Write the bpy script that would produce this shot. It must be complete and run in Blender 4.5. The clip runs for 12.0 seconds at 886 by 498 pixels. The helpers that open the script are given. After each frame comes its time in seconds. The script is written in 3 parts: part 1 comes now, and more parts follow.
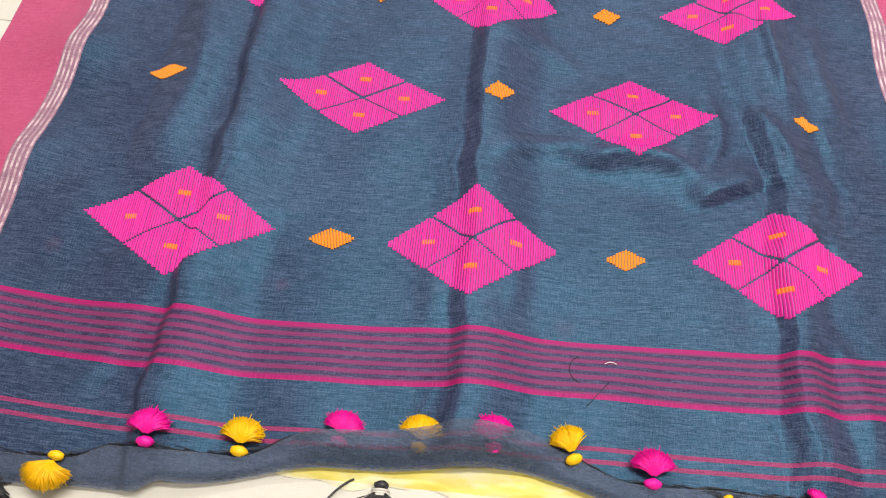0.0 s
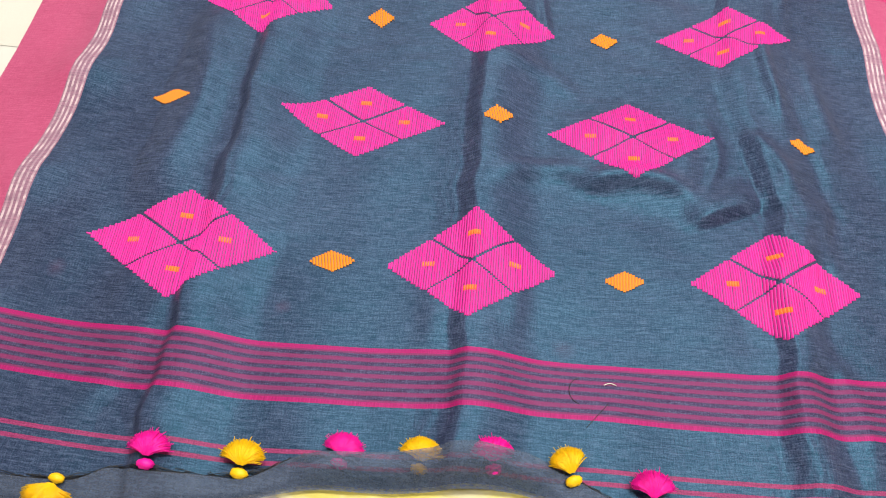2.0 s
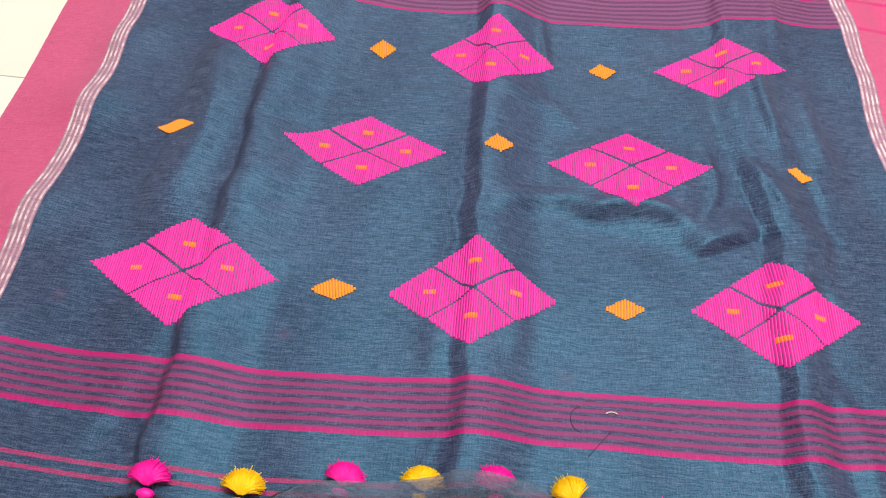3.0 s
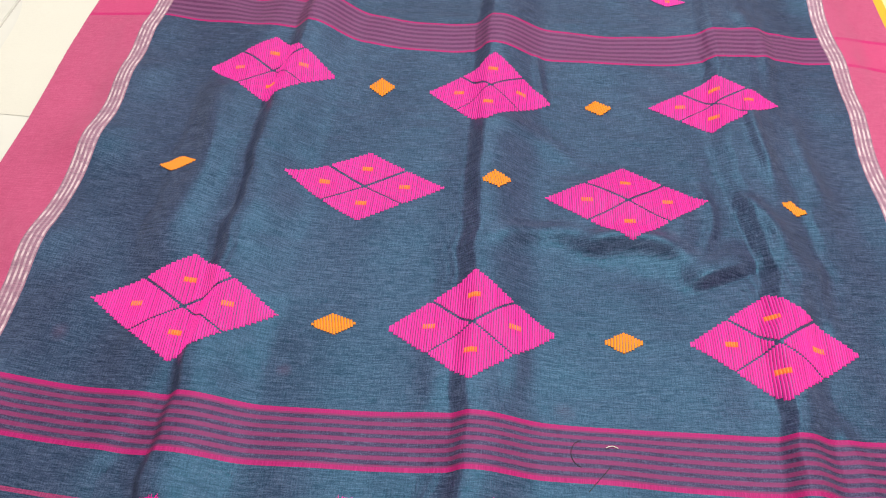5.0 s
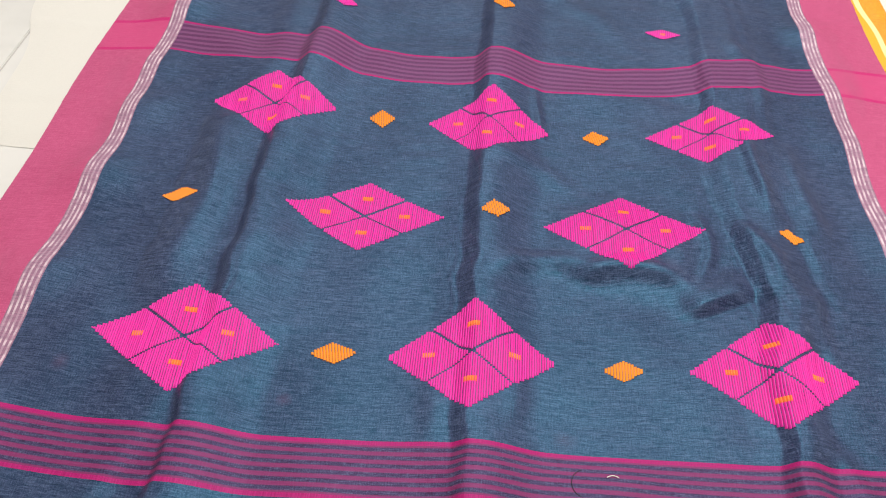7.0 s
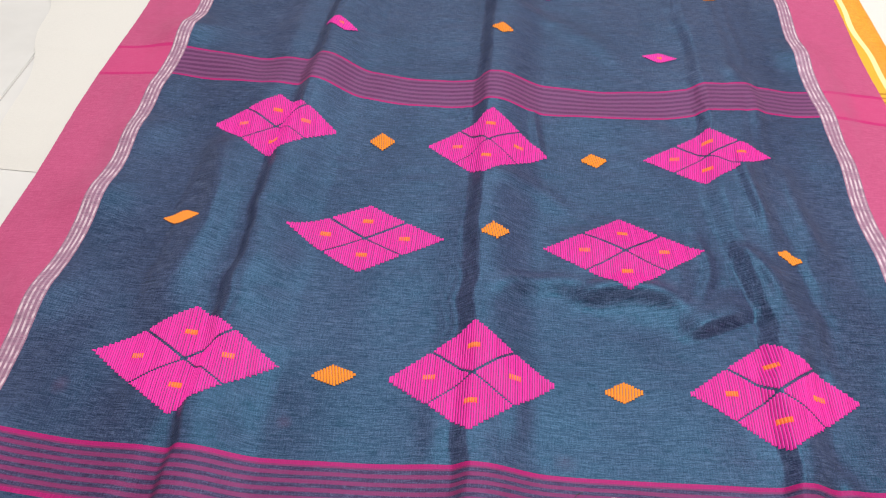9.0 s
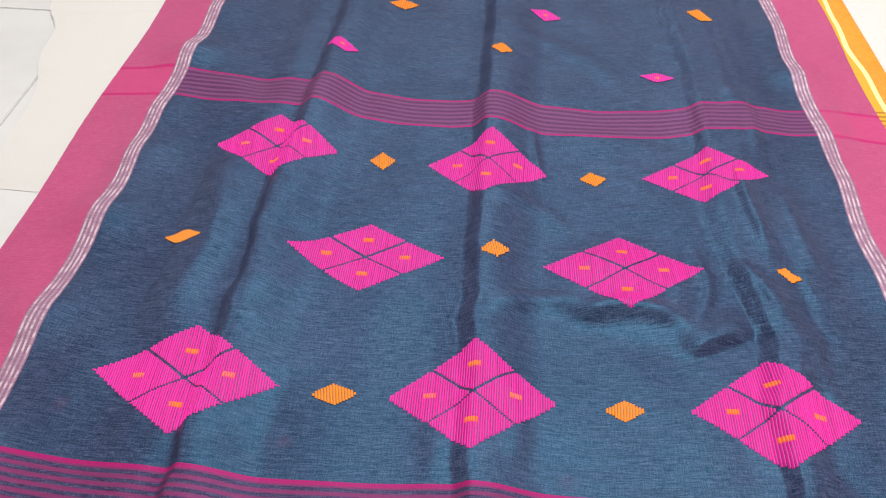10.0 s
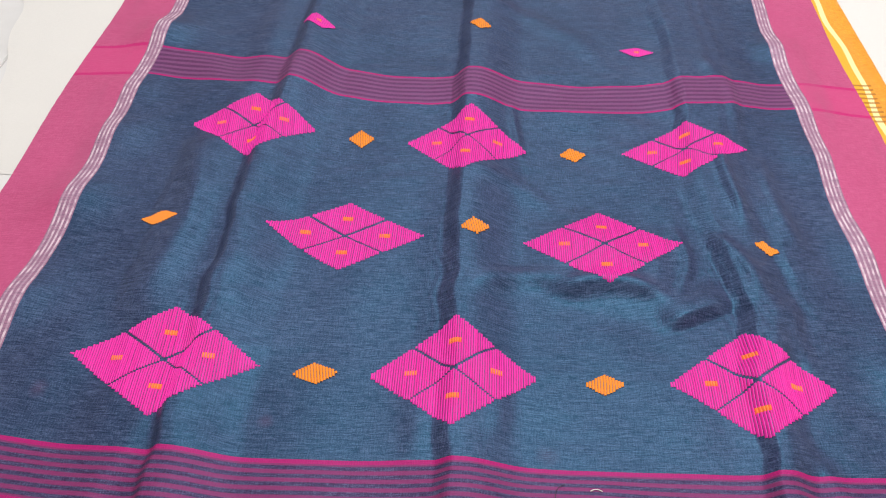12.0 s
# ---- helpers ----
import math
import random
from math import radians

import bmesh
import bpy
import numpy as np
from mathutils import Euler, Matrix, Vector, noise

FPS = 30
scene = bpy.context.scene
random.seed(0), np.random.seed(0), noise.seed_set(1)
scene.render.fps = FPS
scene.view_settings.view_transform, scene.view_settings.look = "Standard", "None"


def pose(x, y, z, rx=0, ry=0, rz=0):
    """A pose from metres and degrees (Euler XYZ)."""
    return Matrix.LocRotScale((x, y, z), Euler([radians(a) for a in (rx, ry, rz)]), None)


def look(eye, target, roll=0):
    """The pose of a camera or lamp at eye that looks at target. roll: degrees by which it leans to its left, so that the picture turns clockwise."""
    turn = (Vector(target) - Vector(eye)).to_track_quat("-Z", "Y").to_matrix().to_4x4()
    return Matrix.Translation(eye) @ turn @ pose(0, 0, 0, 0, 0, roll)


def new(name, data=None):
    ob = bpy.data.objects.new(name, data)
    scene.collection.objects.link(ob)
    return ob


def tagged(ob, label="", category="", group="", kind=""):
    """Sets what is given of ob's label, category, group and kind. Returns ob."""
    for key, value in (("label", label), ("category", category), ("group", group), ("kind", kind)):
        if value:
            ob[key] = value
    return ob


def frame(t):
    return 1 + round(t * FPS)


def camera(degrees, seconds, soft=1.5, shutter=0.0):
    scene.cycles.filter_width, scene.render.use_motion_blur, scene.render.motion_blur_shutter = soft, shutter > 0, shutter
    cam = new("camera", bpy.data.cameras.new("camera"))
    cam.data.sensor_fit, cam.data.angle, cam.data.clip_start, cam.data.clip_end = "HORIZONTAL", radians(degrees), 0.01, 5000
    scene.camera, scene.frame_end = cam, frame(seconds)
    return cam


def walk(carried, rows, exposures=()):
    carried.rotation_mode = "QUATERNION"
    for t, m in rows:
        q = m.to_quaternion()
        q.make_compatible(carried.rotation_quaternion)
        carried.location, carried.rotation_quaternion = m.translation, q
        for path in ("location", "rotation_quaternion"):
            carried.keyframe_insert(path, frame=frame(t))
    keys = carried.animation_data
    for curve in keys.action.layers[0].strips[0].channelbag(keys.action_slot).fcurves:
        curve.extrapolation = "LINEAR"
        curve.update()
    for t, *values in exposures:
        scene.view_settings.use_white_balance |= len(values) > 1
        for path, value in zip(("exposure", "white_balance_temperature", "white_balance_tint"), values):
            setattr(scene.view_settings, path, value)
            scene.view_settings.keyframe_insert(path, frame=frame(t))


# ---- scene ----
cam = camera(63.2, 12.0, soft=1.1)

PATH = [
    (0, (-0.01, -0.371, 0.622), (-0.057, 0.631, -1.108), 3.1),
    (0.5, (-0.011, -0.371, 0.619), (-0.051, 0.582, -1.139), 3.5),
    (1, (-0.011, -0.372, 0.622), (-0.053, 0.597, -1.127), 3.5),
    (1.5, (-0.009, -0.373, 0.624), (-0.06, 0.642, -1.098), 3.0),
    (2, (-0.008, -0.373, 0.627), (-0.065, 0.679, -1.073), 2.6),
    (2.5, (-0.009, -0.373, 0.63), (-0.067, 0.713, -1.048), 2.6),
    (3, (-0.009, -0.374, 0.631), (-0.073, 0.74, -1.029), 2.4),
    (5, (-0.009, -0.377, 0.636), (-0.078, 0.814, -0.969), 2.1),
    (5.5, (-0.01, -0.378, 0.636), (-0.078, 0.827, -0.959), 2.2),
    (6, (-0.009, -0.38, 0.637), (-0.08, 0.845, -0.943), 2.0),
    (6.5, (-0.009, -0.38, 0.638), (-0.082, 0.858, -0.931), 1.9),
    (7, (-0.007, -0.381, 0.639), (-0.086, 0.876, -0.914), 1.7),
    (9, (-0.007, -0.383, 0.642), (-0.09, 0.92, -0.873), 1.5),
    (9.5, (-0.007, -0.384, 0.642), (-0.091, 0.928, -0.865), 1.4),
    (10, (-0.007, -0.385, 0.644), (-0.094, 0.957, -0.837), 1.3),
    (10.5, (-0.007, -0.383, 0.641), (-0.089, 0.923, -0.871), 1.4),
    (11, (-0.007, -0.382, 0.642), (-0.086, 0.92, -0.874), 1.6),
    (11.5, (-0.006, -0.383, 0.641), (-0.075, 0.92, -0.874), 1.8),
    (12, (-0.001, -0.385, 0.641), (-0.043, 0.917, -0.876), 1.9),
]
walk(cam, [(t, look(eye, target, roll)) for t, eye, target, roll in PATH], [(0.0, -0.08, 6860, 14), (0.6, -0.29, 6860, 15), (1.0, -0.29, 6860, 15), (1.5, -0.11, 6840, 14), (2.2, 0.05, 6880, 12),
    (3.0, 0.07, 6860, 12), (5.0, -0.05, 6780, 12), (7.0, -0.18, 6540, 15), (9.0, -0.22, 6330, 17), (12.0, -0.25, 6200, 18)])

# ---------------------------------------------------------------- light
world = bpy.data.worlds.new("room_air")
world.use_nodes = True
world.node_tree.nodes["Background"].inputs[0].default_value = (1.0, 0.97, 0.92, 1)
world.node_tree.nodes["Background"].inputs[1].default_value = 0.05
scene.world = world
# two lamps added out of view, placed for the gloss and the fold shading
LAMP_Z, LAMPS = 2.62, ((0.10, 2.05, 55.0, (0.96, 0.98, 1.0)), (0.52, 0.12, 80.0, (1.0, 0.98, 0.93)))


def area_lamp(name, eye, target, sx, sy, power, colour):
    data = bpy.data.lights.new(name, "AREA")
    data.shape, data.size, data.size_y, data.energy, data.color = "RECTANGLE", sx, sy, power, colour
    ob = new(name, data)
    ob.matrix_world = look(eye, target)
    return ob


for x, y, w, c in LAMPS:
    area_lamp("added_panel_lamp", (x, y, LAMP_Z), (x, y + 0.0001, 0.0), 1.5, 0.30, w, c)


# ---------------------------------------------------------------- materials
class Mat:
    """A node material with short ways to add nodes."""

    def __init__(self, name, rough=0.7, metal=0.0, spec=0.3):
        self.m = bpy.data.materials.new(name)
        self.m.use_nodes = True
        self.t = self.m.node_tree
        self.b = self.t.nodes["Principled BSDF"]
        self.b.inputs["Roughness"].default_value = rough
        self.b.inputs["Metallic"].default_value = metal
        self.b.inputs["Specular IOR Level"].default_value = spec

    def node(self, kind, **values):
        n = self.t.nodes.new(kind)
        for key, value in values.items():
            n.inputs[key].default_value = value
        return n

    def link(self, a, b):
        self.t.links.new(a, b)

    def coords(self, scale, source="UV"):
        tc = self.t.nodes.new("ShaderNodeTexCoord")
        mp = self.t.nodes.new("ShaderNodeMapping")
        mp.inputs["Scale"].default_value = scale
        self.link(tc.outputs[source], mp.inputs["Vector"])
        return mp.outputs["Vector"]

    def noise(self, scale, detail=3.0, source="UV", rough=0.55):
        n = self.node("ShaderNodeTexNoise", Scale=1.0, Detail=detail, Roughness=rough)
        self.link(self.coords(scale, source), n.inputs["Vector"])
        return n.outputs["Fac"]

    def ramp(self, fac, stops):
        n = self.t.nodes.new("ShaderNodeValToRGB")
        e = n.color_ramp.elements
        while len(e) < len(stops):
            e.new(0.5)
        for el, (at, c) in zip(e, stops):
            el.position, el.color = at, (*c, 1) if len(c) == 3 else c
        self.link(fac, n.inputs["Fac"])
        return n.outputs["Color"]

    def mix(self, fac, a, b, how="MIX"):
        n = self.t.nodes.new("ShaderNodeMix")
        n.data_type, n.blend_type = "RGBA", how
        for k, v in ((0, fac), (6, a), (7, b)):
            if isinstance(v, (int, float)):
                n.inputs[k].default_value = v
            elif isinstance(v, tuple):
                n.inputs[k].default_value = (*v, 1)
            else:
                self.link(v, n.inputs[k])
        return n.outputs[2]

    def math(self, op, a, b=0.0, c=0.0):
        n = self.t.nodes.new("ShaderNodeMath")
        n.operation = op
        for k, v in enumerate((a, b, c)):
            if isinstance(v, (int, float)):
                n.inputs[k].default_value = v
            else:
                self.link(v, n.inputs[k])
        return n.outputs[0]

    def uv(self):
        tc = self.t.nodes.new("ShaderNodeTexCoord")
        s = self.t.nodes.new("ShaderNodeSeparateXYZ")
        self.link(tc.outputs["UV"], s.inputs[0])
        return s.outputs[0], s.outputs[1]

    def colour(self, c):
        if isinstance(c, tuple):
            self.b.inputs["Base Color"].default_value = (*c, 1)
        else:
            self.link(c, self.b.inputs["Base Color"])

    def bump(self, fac, strength=0.3, distance=0.0005):
        n = self.node("ShaderNodeBump", Strength=strength, Distance=distance)
        self.link(fac, n.inputs["Height"])
        self.link(n.outputs["Normal"], self.b.inputs["Normal"])

    def silk(self, tint, level=0.55, rough=0.5):
        """Lustre of dyed silk: a broad gloss in the colour of the thread."""
        self.b.inputs["Specular IOR Level"].default_value = level
        self.b.inputs["Specular Tint"].default_value = (*tint, 1)
        self.b.inputs["Roughness"].default_value = rough

    def sheen(self, weight, tint, rough=0.4):
        self.b.inputs["Sheen Weight"].default_value = weight
        self.b.inputs["Sheen Roughness"].default_value = rough
        self.b.inputs["Sheen Tint"].default_value = (*tint, 1)


def weave(mt, dark, mid, light, slub=1.0, relief=0.70):
    """Plain-weave cloth in metres of its own length and width: slubbed weft, finer warp, and slow shifts of dye."""
    tc = mt.t.nodes.new("ShaderNodeTexCoord")
    bend = mt.node("ShaderNodeTexNoise", Scale=28.0, Detail=2.0)
    mt.link(tc.outputs["UV"], bend.inputs["Vector"])
    offset = mt.node("ShaderNodeVectorMath")
    offset.operation = "MULTIPLY_ADD"
    mt.link(bend.outputs["Color"], offset.inputs[0])
    offset.inputs[1].default_value = (0.0, 0.006, 0.0)
    mt.link(tc.outputs["UV"], offset.inputs[2])

    def thread(scale, detail):
        mp = mt.t.nodes.new("ShaderNodeMapping")
        mp.inputs["Scale"].default_value = scale
        mt.link(offset.outputs[0], mp.inputs["Vector"])
        n = mt.node("ShaderNodeTexNoise", Scale=1.0, Detail=detail, Roughness=0.62)
        mt.link(mp.outputs["Vector"], n.inputs["Vector"])
        return n.outputs["Fac"]

    weft = thread((85, 760, 1), 3.0)
    slubs = thread((30, 340, 1), 2.0)
    warp = thread((700, 90, 1), 2.0)
    grain = mt.noise((760, 760, 1), 2.0)
    slow = mt.noise((5, 6, 1), 3.0)
    f = mt.math("MULTIPLY_ADD", weft, 0.46, mt.math("MULTIPLY_ADD", slubs, 0.26 * slub, mt.math("MULTIPLY", warp, 0.26)))
    f = mt.math("MULTIPLY_ADD", grain, 0.38, f)
    f = mt.math("MULTIPLY_ADD", slow, 0.14, f)
    mid_at = 0.62 + 0.13 * slub
    c = mt.ramp(f, [(mid_at - 0.135, dark), (mid_at, mid), (mid_at + 0.135, light)])
    mt.bump(mt.math("ADD", weft, mt.math("MULTIPLY", warp, 0.7)), relief, 0.0006)
    return c


NAVY = ((0.011, 0.012, 0.036), (0.036, 0.044, 0.096), (0.080, 0.102, 0.182))


def navy_cloth():
    mt = Mat("navy_silk_cotton", 0.42, spec=0.6)
    c = weave(mt, *NAVY)
    # faint reddish blotches, painted as motifs of the layer beneath showing through
    u, v = mt.uv()
    blot = mt.noise((60, 60, 1), 3.0)
    for cu, cv, r in ((0.094, -0.081, 0.020), (-0.408, -0.045, 0.016), (-0.178, -0.058, 0.013)):
        du, dv = mt.math("SUBTRACT", u, cu), mt.math("SUBTRACT", v, cv)
        d = mt.math("SQRT", mt.math("ADD", mt.math("MULTIPLY", du, du), mt.math("MULTIPLY", dv, dv)))
        d = mt.math("MULTIPLY_ADD", blot, 0.6, mt.math("DIVIDE", d, r))
        c = mt.mix(mt.ramp(d, [(0.30, (0.20, 0.20, 0.20)), (1.0, (0, 0, 0))]), c, (0.16, 0.025, 0.06))
    mt.colour(c)
    mt.silk((0.12, 0.57, 0.82), 0.68, 0.43)
    return mt.m


def pink_border_cloth():
    """Rose border; its own band goes through as a brighter stretch between two fuchsia lines."""
    mt = Mat("rose_border_silk", 0.5, spec=0.35)
    c = weave(mt, (0.40, 0.062, 0.150), (0.47, 0.080, 0.185), (0.54, 0.11, 0.23), 0.6)
    u, v = mt.uv()
    inside = mt.math("MULTIPLY", mt.math("GREATER_THAN", v, BAND_2[0]), mt.math("LESS_THAN", v, BAND_2[1]))
    c = mt.mix(mt.math("MULTIPLY", inside, 0.5), c, (0.58, 0.05, 0.18))
    line = mt.math("ADD", mt.math("LESS_THAN", mt.math("ABSOLUTE", mt.math("SUBTRACT", v, BAND_2[0])), 0.0028),
                   mt.math("LESS_THAN", mt.math("ABSOLUTE", mt.math("SUBTRACT", v, BAND_2[1])), 0.0028))
    c = mt.mix(mt.math("MULTIPLY", line, 0.8), c, (0.50, 0.012, 0.14))
    patches = mt.noise((14, 5, 1), 3.0)
    c = mt.mix(mt.ramp(patches, [(0.5, (0, 0, 0)), (0.75, (0.5, 0.5, 0.5))]), c, (0.36, 0.09, 0.17))
    mt.colour(c)
    mt.silk((0.95, 0.45, 0.65), 0.45, 0.5)
    return mt.m


def zari_cloth():
    """The narrow strip inside the border: four dashed silvery lines on mauve."""
    mt = Mat("silver_zari_strip", 0.42, spec=0.5)
    u, v = mt.uv()
    w = mt.noise((40, 700, 1), 3.0)
    ground = mt.ramp(w, [(0.35, (0.20, 0.10, 0.17)), (0.7, (0.40, 0.20, 0.29))])
    a = mt.math("SUBTRACT", mt.math("ABSOLUTE", u), ZARI_IN)
    lane = mt.math("FRACT", mt.math("MULTIPLY", a, 4.0 / (ZARI_OUT - ZARI_IN)))
    on = mt.math("LESS_THAN", mt.math("ABSOLUTE", mt.math("SUBTRACT", lane, 0.5)), 0.22)
    dash = mt.noise((75, 70, 1), 3.0)
    on = mt.math("MULTIPLY", on, mt.ramp(dash, [(0.45, (0.25, 0.25, 0.25)), (0.58, (0.92, 0.92, 0.92))]))
    mt.colour(mt.mix(on, ground, (0.66, 0.54, 0.58)))
    mt.bump(on, 0.3, 0.0004)
    return mt.m


def striped_band(name, band, edge, thin, count, ground_mix):
    """Cross band: two fuchsia edges with fine lines between them on mauve navy."""
    mt = Mat(name, 0.52, spec=0.35)
    c = weave(mt, *NAVY)
    u, v = mt.uv()
    h = mt.math("DIVIDE", mt.math("SUBTRACT", v, band[0]), band[1] - band[0])
    c = mt.mix(ground_mix, c, (0.14, 0.028, 0.095))
    wob = mt.noise((160, 12, 1), 2.0)
    hw = mt.math("MULTIPLY_ADD", mt.math("SUBTRACT", wob, 0.5), 0.012, h)
    lane = mt.math("FRACT", mt.math("MULTIPLY", hw, count + 1.0))
    d = mt.math("ABSOLUTE", mt.math("SUBTRACT", lane, 0.5))
    fine = mt.ramp(d, [(0.17, (0.78, 0.78, 0.78)), (0.32, (0, 0, 0))])
    c = mt.mix(fine, c, thin)
    rim = mt.math("GREATER_THAN", mt.math("ABSOLUTE", mt.math("SUBTRACT", hw, 0.5)), 0.5 - edge)
    strand = mt.noise((1500, 30, 1), 1.0)
    c = mt.mix(rim, c, mt.ramp(strand, [(0.3, (0.30, 0.010, 0.105)), (0.7, (0.43, 0.020, 0.155))]))
    mt.colour(c)
    mt.silk((0.50, 0.45, 0.80), 0.30, 0.46)
    return mt.m


def plain_cloth(name, dark, mid, light, rough=0.6):
    mt = Mat(name, rough)
    mt.colour(weave(mt, dark, mid, light, 0.5))
    return mt.m


def thread_stuff(name, dark, light, rough=0.5, sheen=0.3):
    """Twisted floss: each strand a little different, with fine twist along it."""
    mt = Mat(name, rough, spec=0.4)
    g = mt.t.nodes.new("ShaderNodeNewGeometry")
    n = mt.noise((900, 900, 900), 2.0, "Object")
    f = mt.math("MULTIPLY_ADD", n, 0.5, mt.math("MULTIPLY", g.outputs["Random Per Island"], 0.22))
    mt.colour(mt.ramp(f, [(0.15, dark), (0.7, light)]))
    mt.bump(n, 0.25, 0.0003)
    mt.sheen(sheen, light)
    return mt.m


# cloth measures, in metres along (v) and across (u) the navy saree
HALF, ZARI_OUT, ZARI_IN = 0.572, 0.487, 0.465
BAND_1, BAND_2 = (-0.155, -0.0965), (0.436, 0.497)
THIN_1, THIN_2 = (-0.2015, -0.1975), (-0.2125, -0.2085)
V_END, V_FAR = -0.222, 1.7

M_NAVY = navy_cloth()
M_BORDER = pink_border_cloth()
M_ZARI = zari_cloth()
M_BAND_1 = striped_band("near_band_cloth", BAND_1, 0.075, (0.25, 0.030, 0.12), 6, 0.14)
M_BAND_2 = striped_band("far_band_cloth", BAND_2, 0.055, (0.20, 0.070, 0.165), 6, 0.70)
M_LINE = plain_cloth("fuchsia_line_cloth", (0.15, 0.018, 0.075), (0.27, 0.030, 0.12), (0.36, 0.05, 0.17))
M_PINK = thread_stuff("magenta_floss", (0.66, 0.016, 0.28), (0.90, 0.040, 0.42), sheen=0.06)
M_ORANGE = thread_stuff("orange_floss", (0.78, 0.19, 0.002), (0.92, 0.32, 0.004))
M_PEACH = thread_stuff("coral_orange_floss", (0.82, 0.15, 0.035), (0.95, 0.28, 0.05))
M_HOTPINK = thread_stuff("hot_pink_floss", (0.88, 0.004, 0.30), (1.0, 0.012, 0.42))
M_YELLOW = thread_stuff("golden_yellow_floss", (0.95, 0.50, 0.004), (1.0, 0.66, 0.010))
M_BLACK = thread_stuff("black_floss", (0.014, 0.015, 0.017), (0.05, 0.05, 0.055), sheen=0.1)
M_CRIMSON = thread_stuff("crimson_floss", (0.40, 0.015, 0.07), (0.62, 0.04, 0.13))
M_WHITE = thread_stuff("white_thread", (0.6, 0.58, 0.52), (0.85, 0.83, 0.78))


# ---------------------------------------------------------------- cloth surface
def sm(x, a, b):
    t = np.clip((np.asarray(x, float) - a) / (b - a), 0, 1)
    return t * t * (3 - 2 * t)


def bell(d, w):
    return np.exp(-(np.asarray(d, float) / w) ** 2)


_rng = np.random.RandomState(7)
_WAVES = [(k, _rng.uniform(0, 6.28), _rng.uniform(0, 6.28), _rng.uniform(0.6, 1.4)) for k in np.linspace(0.3, 6.1, 14)]


def ripple(x, y, length):
    """Soft uneven waves of about that length."""
    s = 0
    for k, p, q, a in _WAVES:
        s = s + np.sin((x * math.cos(k) + y * math.sin(k)) * 6.28 * a / length + p + 1.3 * np.sin(y * 3.1 / length + q))
    return s / 5.0


WRINKLES = ((0.025, 0.112, 0.120, 0.124, 0.011, 0.0045), (0.118, 0.112, 0.222, 0.116, 0.010, 0.0065), (0.262, 0.200, 0.250, 0.120, 0.006, 0.0040),
            (0.012, 0.290, 0.105, 0.245, 0.012, 0.0020), (0.355, 0.300, 0.372, 0.160, 0.014, 0.0018), (0.300, 0.200, 0.335, 0.120, 0.009, 0.0040),
            (-0.360, 0.330, -0.335, 0.100, 0.014, 0.0025), (0.030, 0.020, 0.045, -0.070, 0.010, 0.0020), (-0.045, -0.010, -0.035, -0.100, 0.012, 0.0018),
            (0.340, -0.060, 0.365, -0.180, 0.010, 0.0030), (-0.300, -0.030, -0.330, -0.170, 0.012, 0.0025), (-0.440, 0.520, -0.330, 0.430, 0.020, 0.0025),
            (0.100, 0.420, 0.260, 0.400, 0.020, 0.0018), (0.350, 0.560, 0.370, 0.420, 0.012, 0.0030), (0.020, 0.700, 0.200, 0.560, 0.016, 0.0020))


def hump(d, left, flat, right):
    """A fold's cross-section: a quick rise, a rounded top and a longer fall."""
    return (0.76 * sm(d, -0.74 * left, 0.0) + 0.24 * sm(d, -2.0 * left, 0.0)) * (1 - sm(d, flat, flat + right))


def fold_lines(y):
    """How far across the three press folds crest at that length of the cloth."""
    wob = (0.0022 * np.sin(y * 47 + 1.1) + 0.0014 * np.sin(y * 113 + 0.3)) * (1 - 0.6 * sm(y, 0.1, 0.4))
    f = sm(y, -0.20, 0.50)
    c1 = -0.2660 + 0.019 * sm(y, 0.26, 0.50) + 0.003 * np.sin(y * 9 + 0.6) + wob
    c2 = 0.0020 - 0.001 * f + 0.002 * np.sin(y * 8 + 1.9) + 0.8 * wob
    c3 = 0.312 + 0.010 * bell(y - 0.10, 0.06) - 0.004 * f + 0.004 * np.sin(y * 13 + 0.4) - wob
    return c1, c2, c3


